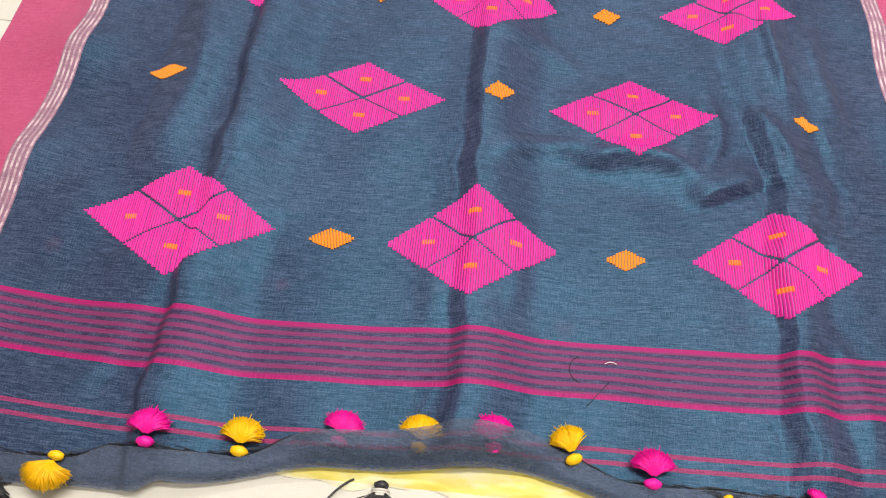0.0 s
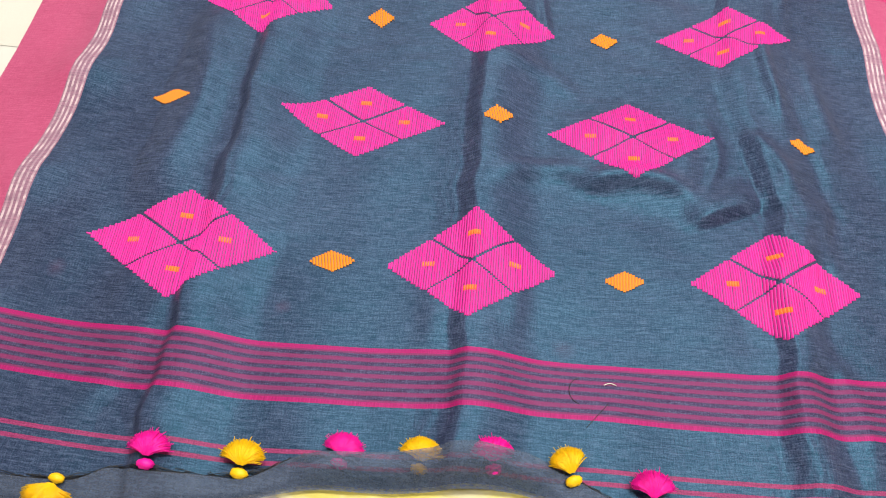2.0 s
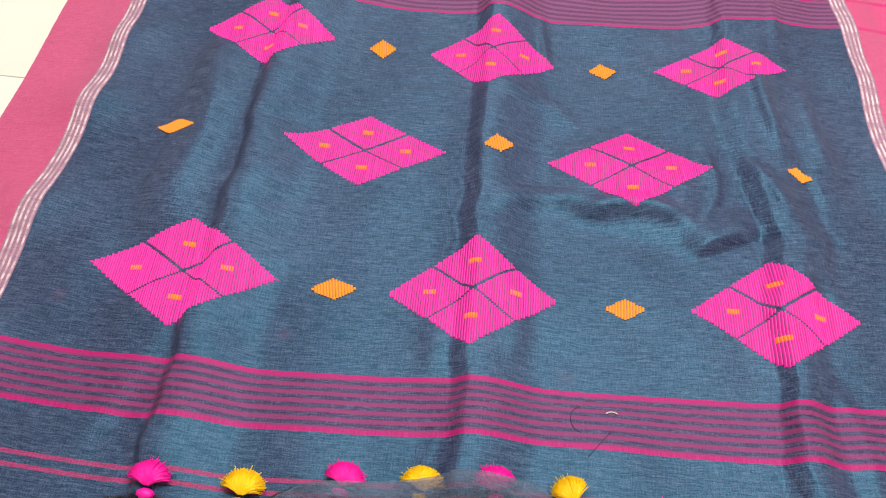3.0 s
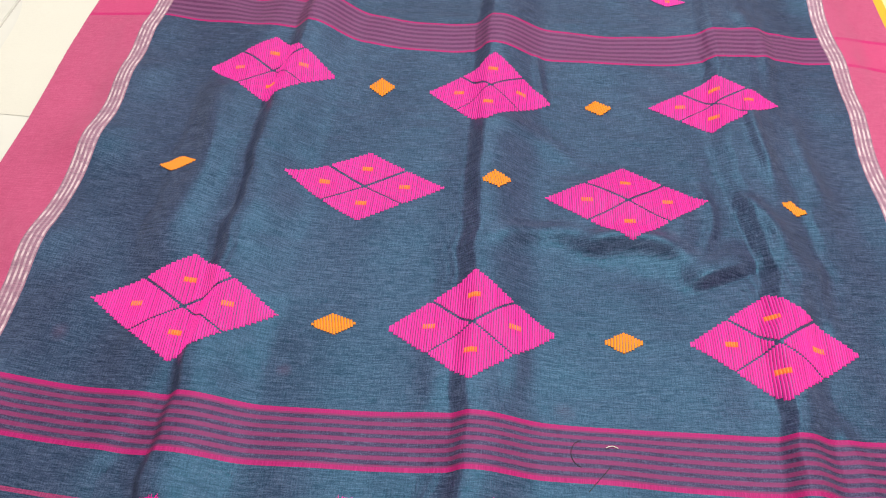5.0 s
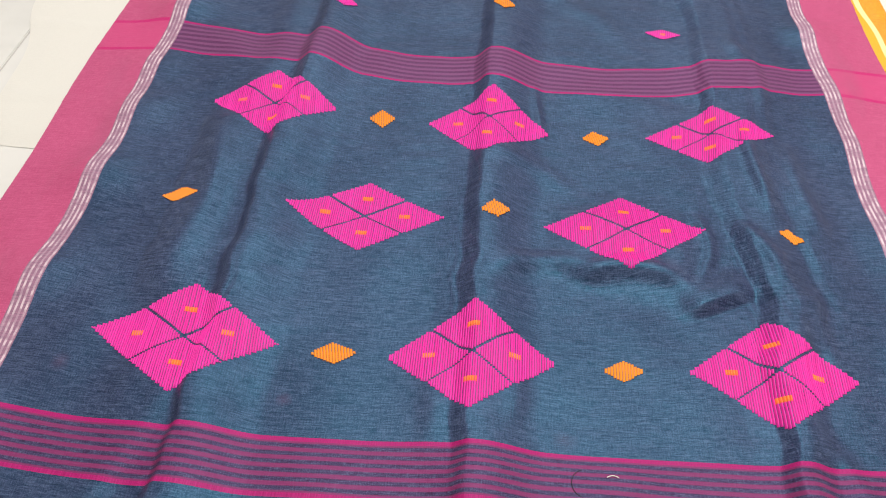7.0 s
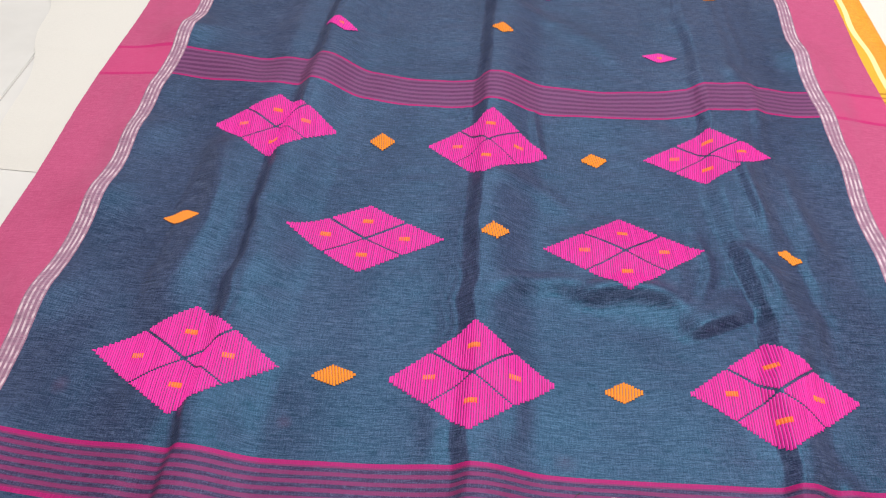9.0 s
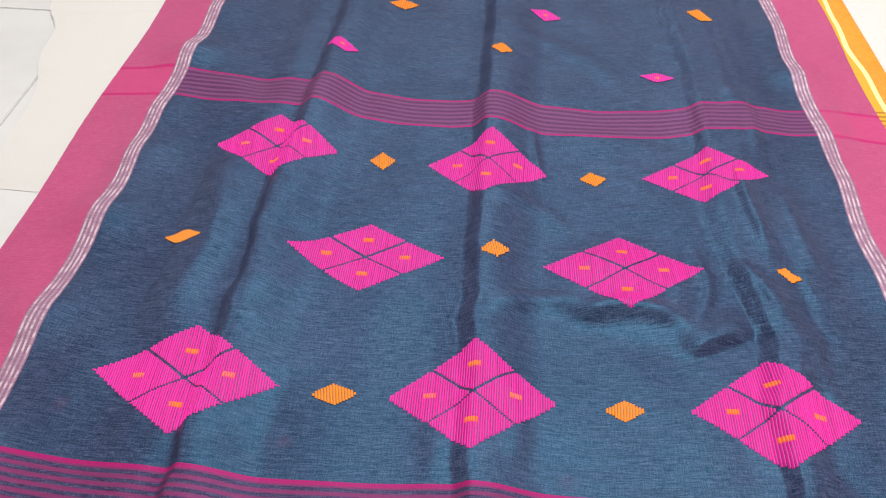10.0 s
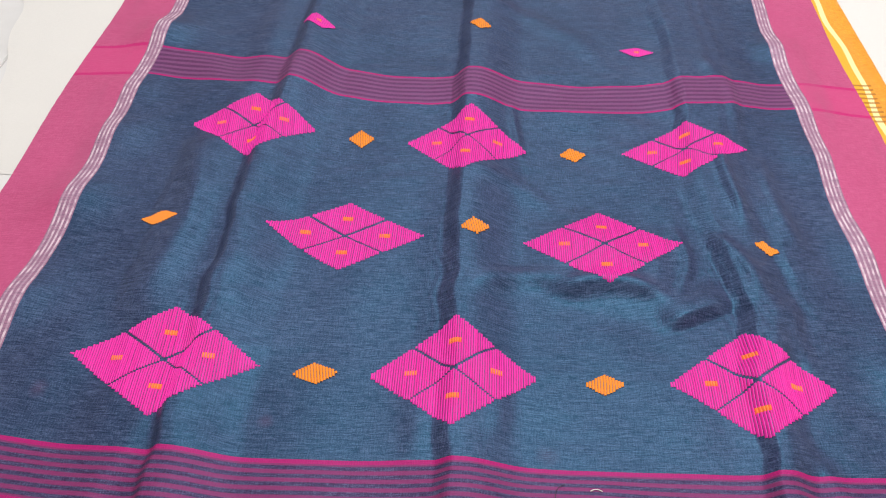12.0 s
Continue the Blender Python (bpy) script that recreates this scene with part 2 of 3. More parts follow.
def height(x, y):
    """The navy cloth's height over its flat lie: three press folds along it, a pucker, edge waves and small ripples."""
    x, y = np.asarray(x, float), np.asarray(y, float)
    far = sm(y, -0.10, 0.42)
    w1, w2, w3 = (1 + 0.35 * np.sin(y * k + p) * np.sin(y * (k * 0.37) + 2 * p) for k, p in ((21, 0.4), (26, 1.7), (19, 2.9)))
    c1, c2, c3 = fold_lines(y)
    z = (0.0185 + 0.0035 * far) * (0.8 + 0.2 * w2) * hump(x - c1, (0.021 + 0.012 * far) * (1 + (w1 - 1) * (1 - 0.7 * far)), 0.004, 0.072)
    z = z + (0.0150 + 0.0060 * far) * (0.8 + 0.2 * w3) * hump(x - c2, (0.027 + 0.003 * far) * (0.7 + 0.3 * w2), 0.006, 0.066 + 0.010 * far)
    z = z + (0.0170 - 0.0040 * far) * (0.6 + 0.4 * w1) * hump(x - c3, (0.030 + 0.006 * far) * w3, 0.006 + 0.032 * far, 0.036 + 0.010 * far)
    # the slack beside each fold climbs in steps
    z = z + (0.0060 + 0.0020 * far) * bell(x - c1 + 0.058, 0.022 + 0.004 * w3) * sm(y, -0.22, 0.0)
    z = z + 0.0035 * hump(x - c1 + 0.095, 0.020, 0.004, 0.030) * sm(y, 0.02, 0.1) * (1 - sm(y, 0.28, 0.36))
    z = z + 0.0050 * hump(x - c3 - 0.070, 0.026, 0.006, 0.050) * sm(y, -0.1, 0.2)
    # fine gathers on the steep side of the folds
    for c, p in ((c1, 0.3), (c2, 1.9), (c3, 4.0)):
        z = z + 0.00035 * bell(x - c + 0.012, 0.020) * np.sin((x - c) * 560 + 4.0 * np.sin(y * 31 + p) + 2.0 * np.sin(y * 83)) * (0.5 + 0.5 * np.sin(y * 19 + 3 * p))
    # the pucker between the middle and the outer fold, with a rolled lip towards the near end
    lip = 0.128 + 0.018 * np.cos((x - 0.150) * 17) - 0.045 * sm(x, 0.06, 0.16) + 0.030 * sm(x, 0.19, 0.26)
    span = sm(x, 0.040, 0.140) * (1 - sm(x, 0.225, 0.262))
    z = z + 0.0092 * span * sm(y - lip, -0.022, 0.026) * (1 - sm(y - lip, 0.030, 0.110))
    z = z + 0.0110 * bell(x - 0.165, 0.055) * bell(y - 0.188 + 0.10 * (x - 0.165), 0.034)
    # short slack wrinkles: from, to, half-width, height
    for xa, ya, xb, yb, w, h in WRINKLES:
        ln = math.hypot(xb - xa, yb - ya)
        tx, ty = (xb - xa) / ln, (yb - ya) / ln
        p, d = (x - xa) * tx + (y - ya) * ty, (y - ya) * tx - (x - xa) * ty
        d = d - 0.10 * ln * np.sin(np.clip(p / ln, -0.3, 1.3) * 3.14)
        z = z + 1.5 * h * bell(d, 1.25 * w) * sm(p, -0.25 * ln, 0.25 * ln) * (1 - sm(p, 0.75 * ln, 1.25 * ln))
    # the sharp tuck that runs into the outer fold
    along = (x - 0.268) * 0.90 + (y - 0.088) * 0.44
    z = z + 0.0140 * sm((y - 0.084) * 0.90 - (x - 0.265) * 0.44, -0.008, 0.008) * (1 - sm((y - 0.084) * 0.90 - (x - 0.265) * 0.44, 0.010, 0.050)) * np.exp(-(along / 0.040) ** 4)
    # slack creases along the cloth beside the outer and middle folds
    for xc, y0, y1, w, h in ((0.338, 0.24, 0.36, 0.009, 0.0070), (0.392, 0.20, 0.34, 0.012, 0.0050), (0.372, 0.02, 0.12, 0.012, 0.0050),
                             (0.070, 0.34, 0.43, 0.006, 0.0040), (-0.335, 0.05, 0.34, 0.022, 0.0045), (0.253, 0.15, 0.22, 0.008, 0.0026)):
        z = z + h * bell(x - xc - 0.006 * np.sin(y * 24 + 9 * xc), w) * sm(y, y0 - 0.03, y0 + 0.03) * (1 - sm(y, y1 - 0.03, y1 + 0.03))
    # the selvedge strips wave over the floor
    for y0, a, w in ((-0.12, 0.012, 0.045), (0.055, 0.010, 0.040), (0.215, 0.012, 0.040), (0.335, 0.006, 0.035), (0.43, 0.005, 0.03), (0.575, 0.016, 0.040), (0.72, 0.008, 0.05)):
        z = z + a * bell(y - y0, w) * bell(x + 0.475, 0.040)
    for y0, a, w in ((0.02, 0.008, 0.04), (0.20, 0.007, 0.045), (0.36, 0.004, 0.04), (0.47, 0.006, 0.04), (0.615, 0.010, 0.035), (0.75, 0.006, 0.05)):
        z = z + a * bell(y - y0, w) * bell(x - 0.478, 0.040)
    z = z * (0.35 + 0.65 * sm(y, -0.245, -0.185))
    soft = sm(HALF - np.abs(x), 0.0, 0.09)
    z = z + 0.0020 * soft * ripple(x * 1.7, y * 0.8, 0.17) + 0.00030 * ripple(x * 0.7, y * 1.4, 0.05)
    return np.maximum(z, -0.0015)


WANDER = [(0.00061, -0.00800, 0.00183, 0.00125, 0.00279, -0.00006, 0.00055, 0.00008, 0.00053),
    (-0.00269, -0.00368, 0.01299, -0.00342, 0.00276, 0.00307, -0.00191, -0.00031, 0.00292),
    (0.01112, 0.00487, 0.01638, -0.00184, 0.00287, -0.00130, -0.00129, 0.00196, 0.00189)]


def weft_slack(u, v):
    """How far the weft wanders along the cloth from its straight line."""
    f = np.clip((v + 0.126) / 0.593, 0.0, 1.15)
    slack = 0.0
    for row, blend in zip(WANDER, ((1 - f) * (1 - 2 * f), 4 * f * (1 - f), f * (2 * f - 1))):
        for k, c in enumerate(row):
            slack = slack + c * blend * np.cos(k * 3.1416 * (u + 0.48) / 0.96)
    return slack


def lie(u, v):
    """Where the point u across and v along the navy saree lies."""
    u, v = np.asarray(u, float), np.asarray(v, float)
    edge = 0.004 * np.sin(v * 17 + 1.0) * np.sign(u) * sm(np.abs(u), 0.35, 0.5)
    x, y = u + edge * 0.6, v + weft_slack(u, v)
    return x, y, height(x, y)


def grid(xyz, uv=None):
    """A bmesh-free sheet from an array of rows of points; returns mesh data."""
    n, m, _ = xyz.shape
    i = np.arange(n * m).reshape(n, m)
    quads = np.stack([i[:-1, :-1], i[:-1, 1:], i[1:, 1:], i[1:, :-1]], -1).reshape(-1, 4)
    me = bpy.data.meshes.new("sheet")
    me.from_pydata(xyz.reshape(-1, 3).tolist(), [], quads.tolist())
    if uv is not None:
        lay = me.uv_layers.new(name="cloth")
        lay.data.foreach_set("uv", uv.reshape(-1, 2)[quads.reshape(-1)].astype("f").ravel())
    me.shade_smooth()
    return me


def part(name, data, material, parent, label=""):
    if isinstance(data, bmesh.types.BMesh):
        me = bpy.data.meshes.new(name)
        data.to_mesh(me)
        data.free()
        data = me
    data.name = name
    data.materials.append(material)
    ob = new(name, data)
    ob.parent = parent
    if label:
        tagged(ob, label)
    return ob


def thing(name, label, category, group="", kind=""):
    return tagged(new(name), label, category, group, kind)


def steps(a, b, size):
    return np.linspace(a, b, max(2, int(round(abs(b - a) / size)) + 1))


def patch(name, us, vs, material, parent, label="", lift=0.0):
    u, v = np.meshgrid(us, vs)
    x, y, z = lie(u, v)
    return part(name, grid(np.stack([x, y, z + lift], -1), np.stack([u, v], -1)), material, parent, label)


# ---------------------------------------------------------------- room
def box(x0, x1, y0, y1, z0, z1, bevel=0.0):
    bm = bmesh.new()
    bmesh.ops.create_cube(bm, size=1)
    for p in bm.verts:
        p.co = Vector(((x0 + x1) / 2 + p.co.x * (x1 - x0), (y0 + y1) / 2 + p.co.y * (y1 - y0), (z0 + z1) / 2 + p.co.z * (z1 - z0)))
    if bevel:
        bmesh.ops.bevel(bm, geom=bm.edges[:], offset=bevel, segments=2, affect="EDGES")
    return bm


# buff tone kept dull to weaken the bounce light on the folds
def bounce_paint():
    mt = Mat("buff_bounce_paint", 0.8)
    n = mt.noise((3, 3, 3), 4.0, "Object")
    mt.colour(mt.ramp(n, [(0.3, (0.42, 0.40, 0.36)), (0.7, (0.50, 0.48, 0.43))]))
    mt.bump(mt.noise((220, 220, 220), 2.0, "Object"), 0.15, 0.001)
    return mt.m


def floor_tile():
    mt = Mat("pale_marble_tile", 0.22, spec=0.5)
    o = mt.t.nodes.new("ShaderNodeObjectInfo")
    n = mt.noise((2.2, 3.4, 2), 6.0, "Object", 0.62)
    f = mt.math("MULTIPLY_ADD", o.outputs["Random"], 0.10, n)
    mt.colour(mt.ramp(f, [(0.36, (0.63, 0.63, 0.59)), (0.52, (0.69, 0.69, 0.65)), (0.8, (0.73, 0.73, 0.69))]))
    return mt.m


M_WALL, M_TILE = bounce_paint(), floor_tile()
X0, X1, Y0, Y1, FLOOR, TOP = -1.9, 2.3, -1.7, 3.3, -0.012, 2.75
# unseen walls and ceiling, added to close the room and bounce light
for nm, b in (("added_wall_west", (X0 - 0.12, X0, Y0 - 0.12, Y1 + 0.12, FLOOR, TOP)), ("added_wall_east", (X1, X1 + 0.12, Y0 - 0.12, Y1 + 0.12, FLOOR, TOP)),
              ("added_wall_south", (X0, X1, Y0 - 0.12, Y0, FLOOR, TOP)), ("added_wall_north", (X0, X1, Y1, Y1 + 0.12, FLOOR, TOP))):
    tagged(part(nm, box(*b), M_WALL, None), "plain buff wall, added out of view to bounce light", "wall", kind="structure")
tagged(part("ceiling", box(X0, X1, Y0, Y1, TOP - 0.01, TOP + 0.1), M_WALL, None), "plain buff ceiling, added out of view to bounce light", "ceiling", kind="structure")
M_GROUT = plain_cloth("grey_grout", (0.42, 0.41, 0.38), (0.48, 0.47, 0.44), (0.52, 0.51, 0.48), 0.9)
floor = tagged(part("floor", box(X0, X1, Y0, Y1, FLOOR - 0.08, FLOOR - 0.0015), M_GROUT, None), "pale glossy marble tile floor with thin joints", "floor", kind="structure")

# housings for the two added lamps, never in view
m = Mat("added_lamp_housing", 0.4)
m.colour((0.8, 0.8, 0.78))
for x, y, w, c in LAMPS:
    lamp = thing("added_light_panel", "long white light panel, added out of view to light the cloth", "ceiling light", "ceiling lights")
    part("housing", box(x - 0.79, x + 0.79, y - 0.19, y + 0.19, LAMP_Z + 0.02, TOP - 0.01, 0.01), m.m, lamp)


# ---------------------------------------------------------------- sheets under the navy saree
def sheet_cloth():
    mt = Mat("cream_cotton_sheet", 0.75)
    c = weave(mt, (0.65, 0.64, 0.58), (0.67, 0.66, 0.60), (0.69, 0.68, 0.62), 0.4, 0.22)
    mt.colour(c)
    return mt.m


NEAR_HEM = -0.75


def floor_sheet():
    """Cream cotton sheet spread on the tiles, lightly creased."""
    ys, xs = steps(NEAR_HEM, 2.3, 0.010), steps(-0.86, 1.15, 0.010)
    u, v = np.meshgrid(xs, ys)
    x = u - 0.17 * (v - 0.5) * sm(-u, 0.5, 0.86) + 0.006 * np.sin(v * 21) * sm(-u, 0.7, 0.86)
    y = v + (0.262 + 0.02 * (x + 0.7) + 0.006 * np.sin(x * 14) - NEAR_HEM) * sm(-x, 0.42, 0.52) * (1 - sm(v, NEAR_HEM, 1.4))
    z = FLOOR + 0.0032 + 0.0012 * (1 + ripple(x, y, 0.35)) * (0.1 + 0.6 * sm(y, -0.15, 0.1)) - 0.0028 * (1 - sm(v, NEAR_HEM, NEAR_HEM + 0.03))
    for ya, k in ((0.36, 0.10), (0.52, -0.06), (0.70, 0.14)):
        z = z + 0.0013 * bell(y - ya - k * (x + 0.6), 0.008)
    v = y
    ob = part("floor_sheet", grid(np.stack([x, v, z], -1), np.stack([u, v], -1)), sheet_cloth(), None)
    tagged(ob, "cream cotton sheet spread over the tiled floor", "sheet")


def mustard_cloth():
    mt = Mat("mustard_silk", 0.5, spec=0.35)
    c = weave(mt, (0.58, 0.20, 0.012), (0.74, 0.30, 0.02), (0.84, 0.40, 0.04), 0.6)
    u, v = mt.uv()
    # golden selvedge strip on one side of the pale line
    c = mt.mix(mt.math("LESS_THAN", u, 0.590), c, (0.78, 0.40, 0.03))
    pale = mt.math("LESS_THAN", mt.math("ABSOLUTE", mt.math("SUBTRACT", u, 0.590)), 0.0042)
    c = mt.mix(pale, c, (0.92, 0.78, 0.34))
    bars = mt.math("LESS_THAN", mt.math("FRACT", mt.math("MULTIPLY", v, 95.0)), 0.42)
    bars = mt.math("MULTIPLY", bars, mt.math("MULTIPLY", mt.math("LESS_THAN", v, 0.545), mt.math("GREATER_THAN", v, 0.45)))
    bars = mt.math("MULTIPLY", bars, mt.math("LESS_THAN", u, 0.600))
    c = mt.mix(mt.math("MULTIPLY", bars, 0.7), c, (0.30, 0.10, 0.01))
    mt.colour(c)
    return mt.m


def mustard_saree():
    us, vs = steps(-0.571, 0.625, 0.006), steps(-0.12, 1.8, 0.010)
    u, v = np.meshgrid(us, vs)
    x = u + 0.0035 * (np.sin(v * 23 + 0.6) + 0.5 * np.sin(v * 51)) * bell(u - 0.588, 0.014) + 0.004 * (1 - sm(v, 0.1, 0.25)) * (u / 0.6) + 0.012 * (v - 0.6) * -sm(u, 0.5, 0.6)
    z = FLOOR + 0.0068 + 0.0012 * ripple(x, v, 0.2) * 0.4 + 0.0035 * bell(u - 0.612, 0.012)
    part("body", grid(np.stack([x, v, z], -1), np.stack([u, v], -1)), mustard_cloth(), top := thing("mustard_saree", "mustard orange saree with pale yellow line, under the navy one", "saree"))
    return top


floor_sheet()
mustard_saree()


def fold_line(x):
    """How near the turned-back end reaches."""
    return -0.223 - 0.012 * sm(-x, -0.04, 0.11) - 0.024 * sm(-x, 0.09, 0.235) - 0.012 * sm(-x, 0.238, 0.262) - 0.026 * sm(x, 0.05, 0.20) - 0.020 * sm(x, 0.18, 0.34) + 0.0012 * np.sin(x * 38)


def flap_edge(x):
    """How far back the turned end lies."""
    return -0.190 - 0.019 * sm(-x, -0.04, 0.13) - 0.026 * sm(-x, 0.125, 0.185) - 0.014 * sm(-x, 0.285, 0.32) - 0.033 * sm(x, 0.055, 0.15) + 0.0010 * np.sin(x * 60 + 1)


# ---------------------------------------------------------------- navy saree
saree = thing("navy_saree", "navy blue saree with pink borders, spread with its fold lines showing", "saree")
FINE, V_NEAR = 0.0017, 0.95
rows = [(*THIN_2, M_LINE, "thin_line"), (THIN_2[1], THIN_1[0], M_NAVY, "body"), (*THIN_1, M_LINE, "thin_line"),
        (THIN_1[1], BAND_1[0], M_NAVY, "body"), (*BAND_1, M_BAND_1, "striped_band"), (BAND_1[1], BAND_2[0], M_NAVY, "body"),
        (*BAND_2, M_BAND_2, "striped_band"), (BAND_2[1], V_NEAR, M_NAVY, "body"), (V_NEAR, V_FAR, M_NAVY, "body")]
for a, b, mat, nm in rows:
    patch(nm, steps(-ZARI_IN, ZARI_IN, FINE), steps(a, b, FINE if a < V_NEAR else 0.008), mat, saree,
          {"thin_line": "thin fuchsia woven line", "striped_band": "fuchsia and mauve striped cross band"}.get(nm, ""))
u, k = np.meshgrid(steps(-ZARI_IN, ZARI_IN, FINE), np.linspace(0, 1, 24))
v = THIN_2[0] + (np.minimum(fold_line(u) + 0.004 - weft_slack(u, V_END), THIN_2[0] - 0.002) - THIN_2[0]) * (1 - k)
x, y, z = lie(u, v)
part("body", grid(np.stack([x, y, z], -1), np.stack([u, v], -1)), M_NAVY, saree)
for s in (-1, 1):
    patch("zari_strip", steps(s * ZARI_IN, s * ZARI_OUT, 0.002) if s > 0 else steps(-ZARI_OUT, -ZARI_IN, 0.002), steps(V_END - 0.03, V_FAR, 0.003), M_ZARI, saree, "mauve strip with dashed silver lines")
    patch("border", steps(ZARI_OUT, HALF, 0.003) if s > 0 else steps(-HALF, -ZARI_OUT, 0.003), steps(V_END - 0.03, V_FAR, 0.003), M_BORDER, saree, "rose pink woven border")


# ---------------------------------------------------------------- woven motifs
def strand(bm_verts, bm_faces, u, v0, v1, half, lift, frame_of):
    """One floss strand from v0 to v1 in the motif's own measure, a low rounded ridge that follows the cloth."""
    ends = min(0.0006, (v1 - v0) / 4)
    inner = np.linspace(v0 + ends, v1 - ends, max(2, int((v1 - v0) / 0.0035) + 1))
    n = len(inner) + 2
    base = len(bm_verts)
    for v in (v0, *inner, v1):
        for du, dz in ((-half, -0.0003), (-half * 0.62, lift * 0.8), (0.0, lift), (half * 0.62, lift * 0.8), (half, -0.0003)):
            bm_verts.append(frame_of(u + du, v, dz if v0 < v < v1 else dz * 0.4))
    for k in range(n - 1):
        for j in range(4):
            p = base + 5 * k + j
            bm_faces.append((p, p + 1, p + 6, p + 5))


def strands_mesh(lines, half, lift, frame_of):
    vs, fs = [], []
    for u, a, b in lines:
        strand(vs, fs, u, a, b, half, lift, frame_of)
    co = np.array(vs)
    x, y, z = lie(co[:, 0], co[:, 1])
    co = np.stack([x, y, z + co[:, 2]], -1)
    me = bpy.data.meshes.new("strands")
    me.from_pydata(co.tolist(), [], fs)
    me.shade_smooth()
    return me


def motif_frame(cx, cy, slope, lean):
    def put(a, b, dz):
        return (cx + a + lean * b, cy + b + slope * a, dz)
    return put


def diamond_motif(cx, cy, a, b, slope=0.0, lean=0.0, pitch=0.0025):
    """A large diamond of four lobes, each with a small coral brick, in upright floss strands."""
    place = motif_frame(cx, cy, slope, lean)
    a, b, gap = a + 0.003, b + 0.0015, 0.0012
    n = int(a / pitch)
    lobes = {"top": [], "foot": [], "left": [], "right": []}
    for i in range(-n, n + 1):
        u = i * pitch
        r = b * (1 - abs(u) / a) + (0.0008 if i % 2 else -0.0004)
        g = b * abs(u) / a
        wide = gap * (1.15 if abs(u) < a * 0.55 else 0.9)
        inner = max(g + wide, 1.3 * wide)
        pieces = [("top", inner, r), ("foot", -r, -g - gap * 0.6 if g > gap else -1.3 * gap)]
        if g > 2 * gap:
            pieces.append(("left" if u < 0 else "right", -min(g - gap * 0.6, r), min(g - wide, r)))
        for key, p, q in pieces:
            if q - p > 0.0018:
                lobes[key].append((u + random.uniform(-1, 1) * 0.00015, p + random.uniform(0, 0.0005), q - random.uniform(0, 0.0005)))
    ob = tagged(new("diamond_motif"), "magenta four-lobed diamond woven in upright floss")
    ob.parent = saree
    for key, lines in lobes.items():
        part("lobe", strands_mesh(lines, pitch * 0.46, 0.0012, place), M_PINK, ob)
    for du, dv in ((0, b / 2), (0, -b / 2), (a / 2, 0), (-a / 2, 0)):
        lines = [(du + k * 0.0026, dv - 0.0032, dv + 0.0032) for k in (-2, -1, 0, 1, 2)]
        part("brick", strands_mesh(lines, 0.00135, 0.0017, place), M_PEACH, ob, "small coral orange woven brick")


def small_motif(cx, cy, a, b, slope=0.0, lean=0.0, material=None, pitch=0.0030, step=0.0014):
    """A small stepped diamond: upright floss strands side by side, joined where they touch."""
    place = motif_frame(cx, cy, slope, lean)
    n = int(a / pitch)
    verts, faces, index = [], [], {}

    def vert(col, row):
        if (col, row) not in index:
            i, sub = divmod(col, 3)
            index[col, row] = len(verts)
            verts.append(place(i * pitch + (-0.5, -0.30, 0.30)[sub] * pitch, row * step, (-0.0006, 0.0012, 0.0012)[sub]))
        return index[col, row]

    for i in range(-n, n + 1):
        half = max(1, round(b * (1 - abs(i) / (n + 0.8)) ** 0.85 / step))
        for row in range(-half, half):
            for c in range(3 * i, 3 * i + 3):
                faces.append((vert(c, row), vert(c + 1, row), vert(c + 1, row + 1), vert(c, row + 1)))
    co = np.array(verts)
    x, y, z = lie(co[:, 0], co[:, 1])
    co = np.stack([x, y, z + co[:, 2]], -1)
    me = bpy.data.meshes.new("buta")
    me.from_pydata(co.tolist(), [], faces)
    me.shade_smooth()
    pink = material is M_PINK
    ob = part("buta", me, material or M_ORANGE, saree, "small magenta woven diamond" if pink else "small orange woven diamond")
    if pink:
        part("brick", strands_mesh([(k * 0.0026, -0.003, 0.003) for k in (-1, 0, 1)], 0.0014, 0.0015, place), M_PEACH, ob, "small coral orange woven brick")


DIAMONDS = [(-0.2944, 0.0001, 0.0949, 0.0629, 0.0220, -0.0759),
    (0.0014, 0.0019, 0.0836, 0.0646, 0.0685, -0.0013),
    (0.3061, -0.0025, 0.0825, 0.0592, -0.0402, -0.0043),
    (-0.1363, 0.1887, 0.0917, 0.0507, 0.0193, 0.0039),
    (0.1689, 0.1916, 0.0908, 0.0588, -0.0714, -0.0124),
    (-0.2867, 0.3536, 0.0837, 0.0593, 0.0354, -0.1480),
    (0.0026, 0.3539, 0.0775, 0.0631, -0.0090, 0.0552),
    (0.2924, 0.3498, 0.0812, 0.0502, -0.0296, 0.1480)]
BUTAS = [(-0.1388, -0.0018, 0.0219, 0.0128, 0.0967, -0.2247),
    (0.1557, 0.0054, 0.0197, 0.0130, -0.0219, 0.0242),
    (-0.3593, 0.1835, 0.0227, 0.0104, 0.0996, 0.2785),
    (0.0178, 0.1984, 0.0169, 0.0123, 0.4122, -0.2303),
    (0.3600, 0.1758, 0.0135, 0.0099, -0.2716, -0.2325),
    (-0.1393, 0.3580, 0.0178, 0.0162, 0.1615, -0.1465),
    (0.1440, 0.3575, 0.0176, 0.0125, 0.0548, -0.2395),
    (0.0139, 0.6063, 0.0173, 0.0140, -0.3131, 0.0008),
    (-0.1582, 0.7526, 0.0260, 0.0161, 0.2320, -0.2156),
    (0.3457, 0.7403, 0.0209, 0.0188, -0.6464, 0.0344)]
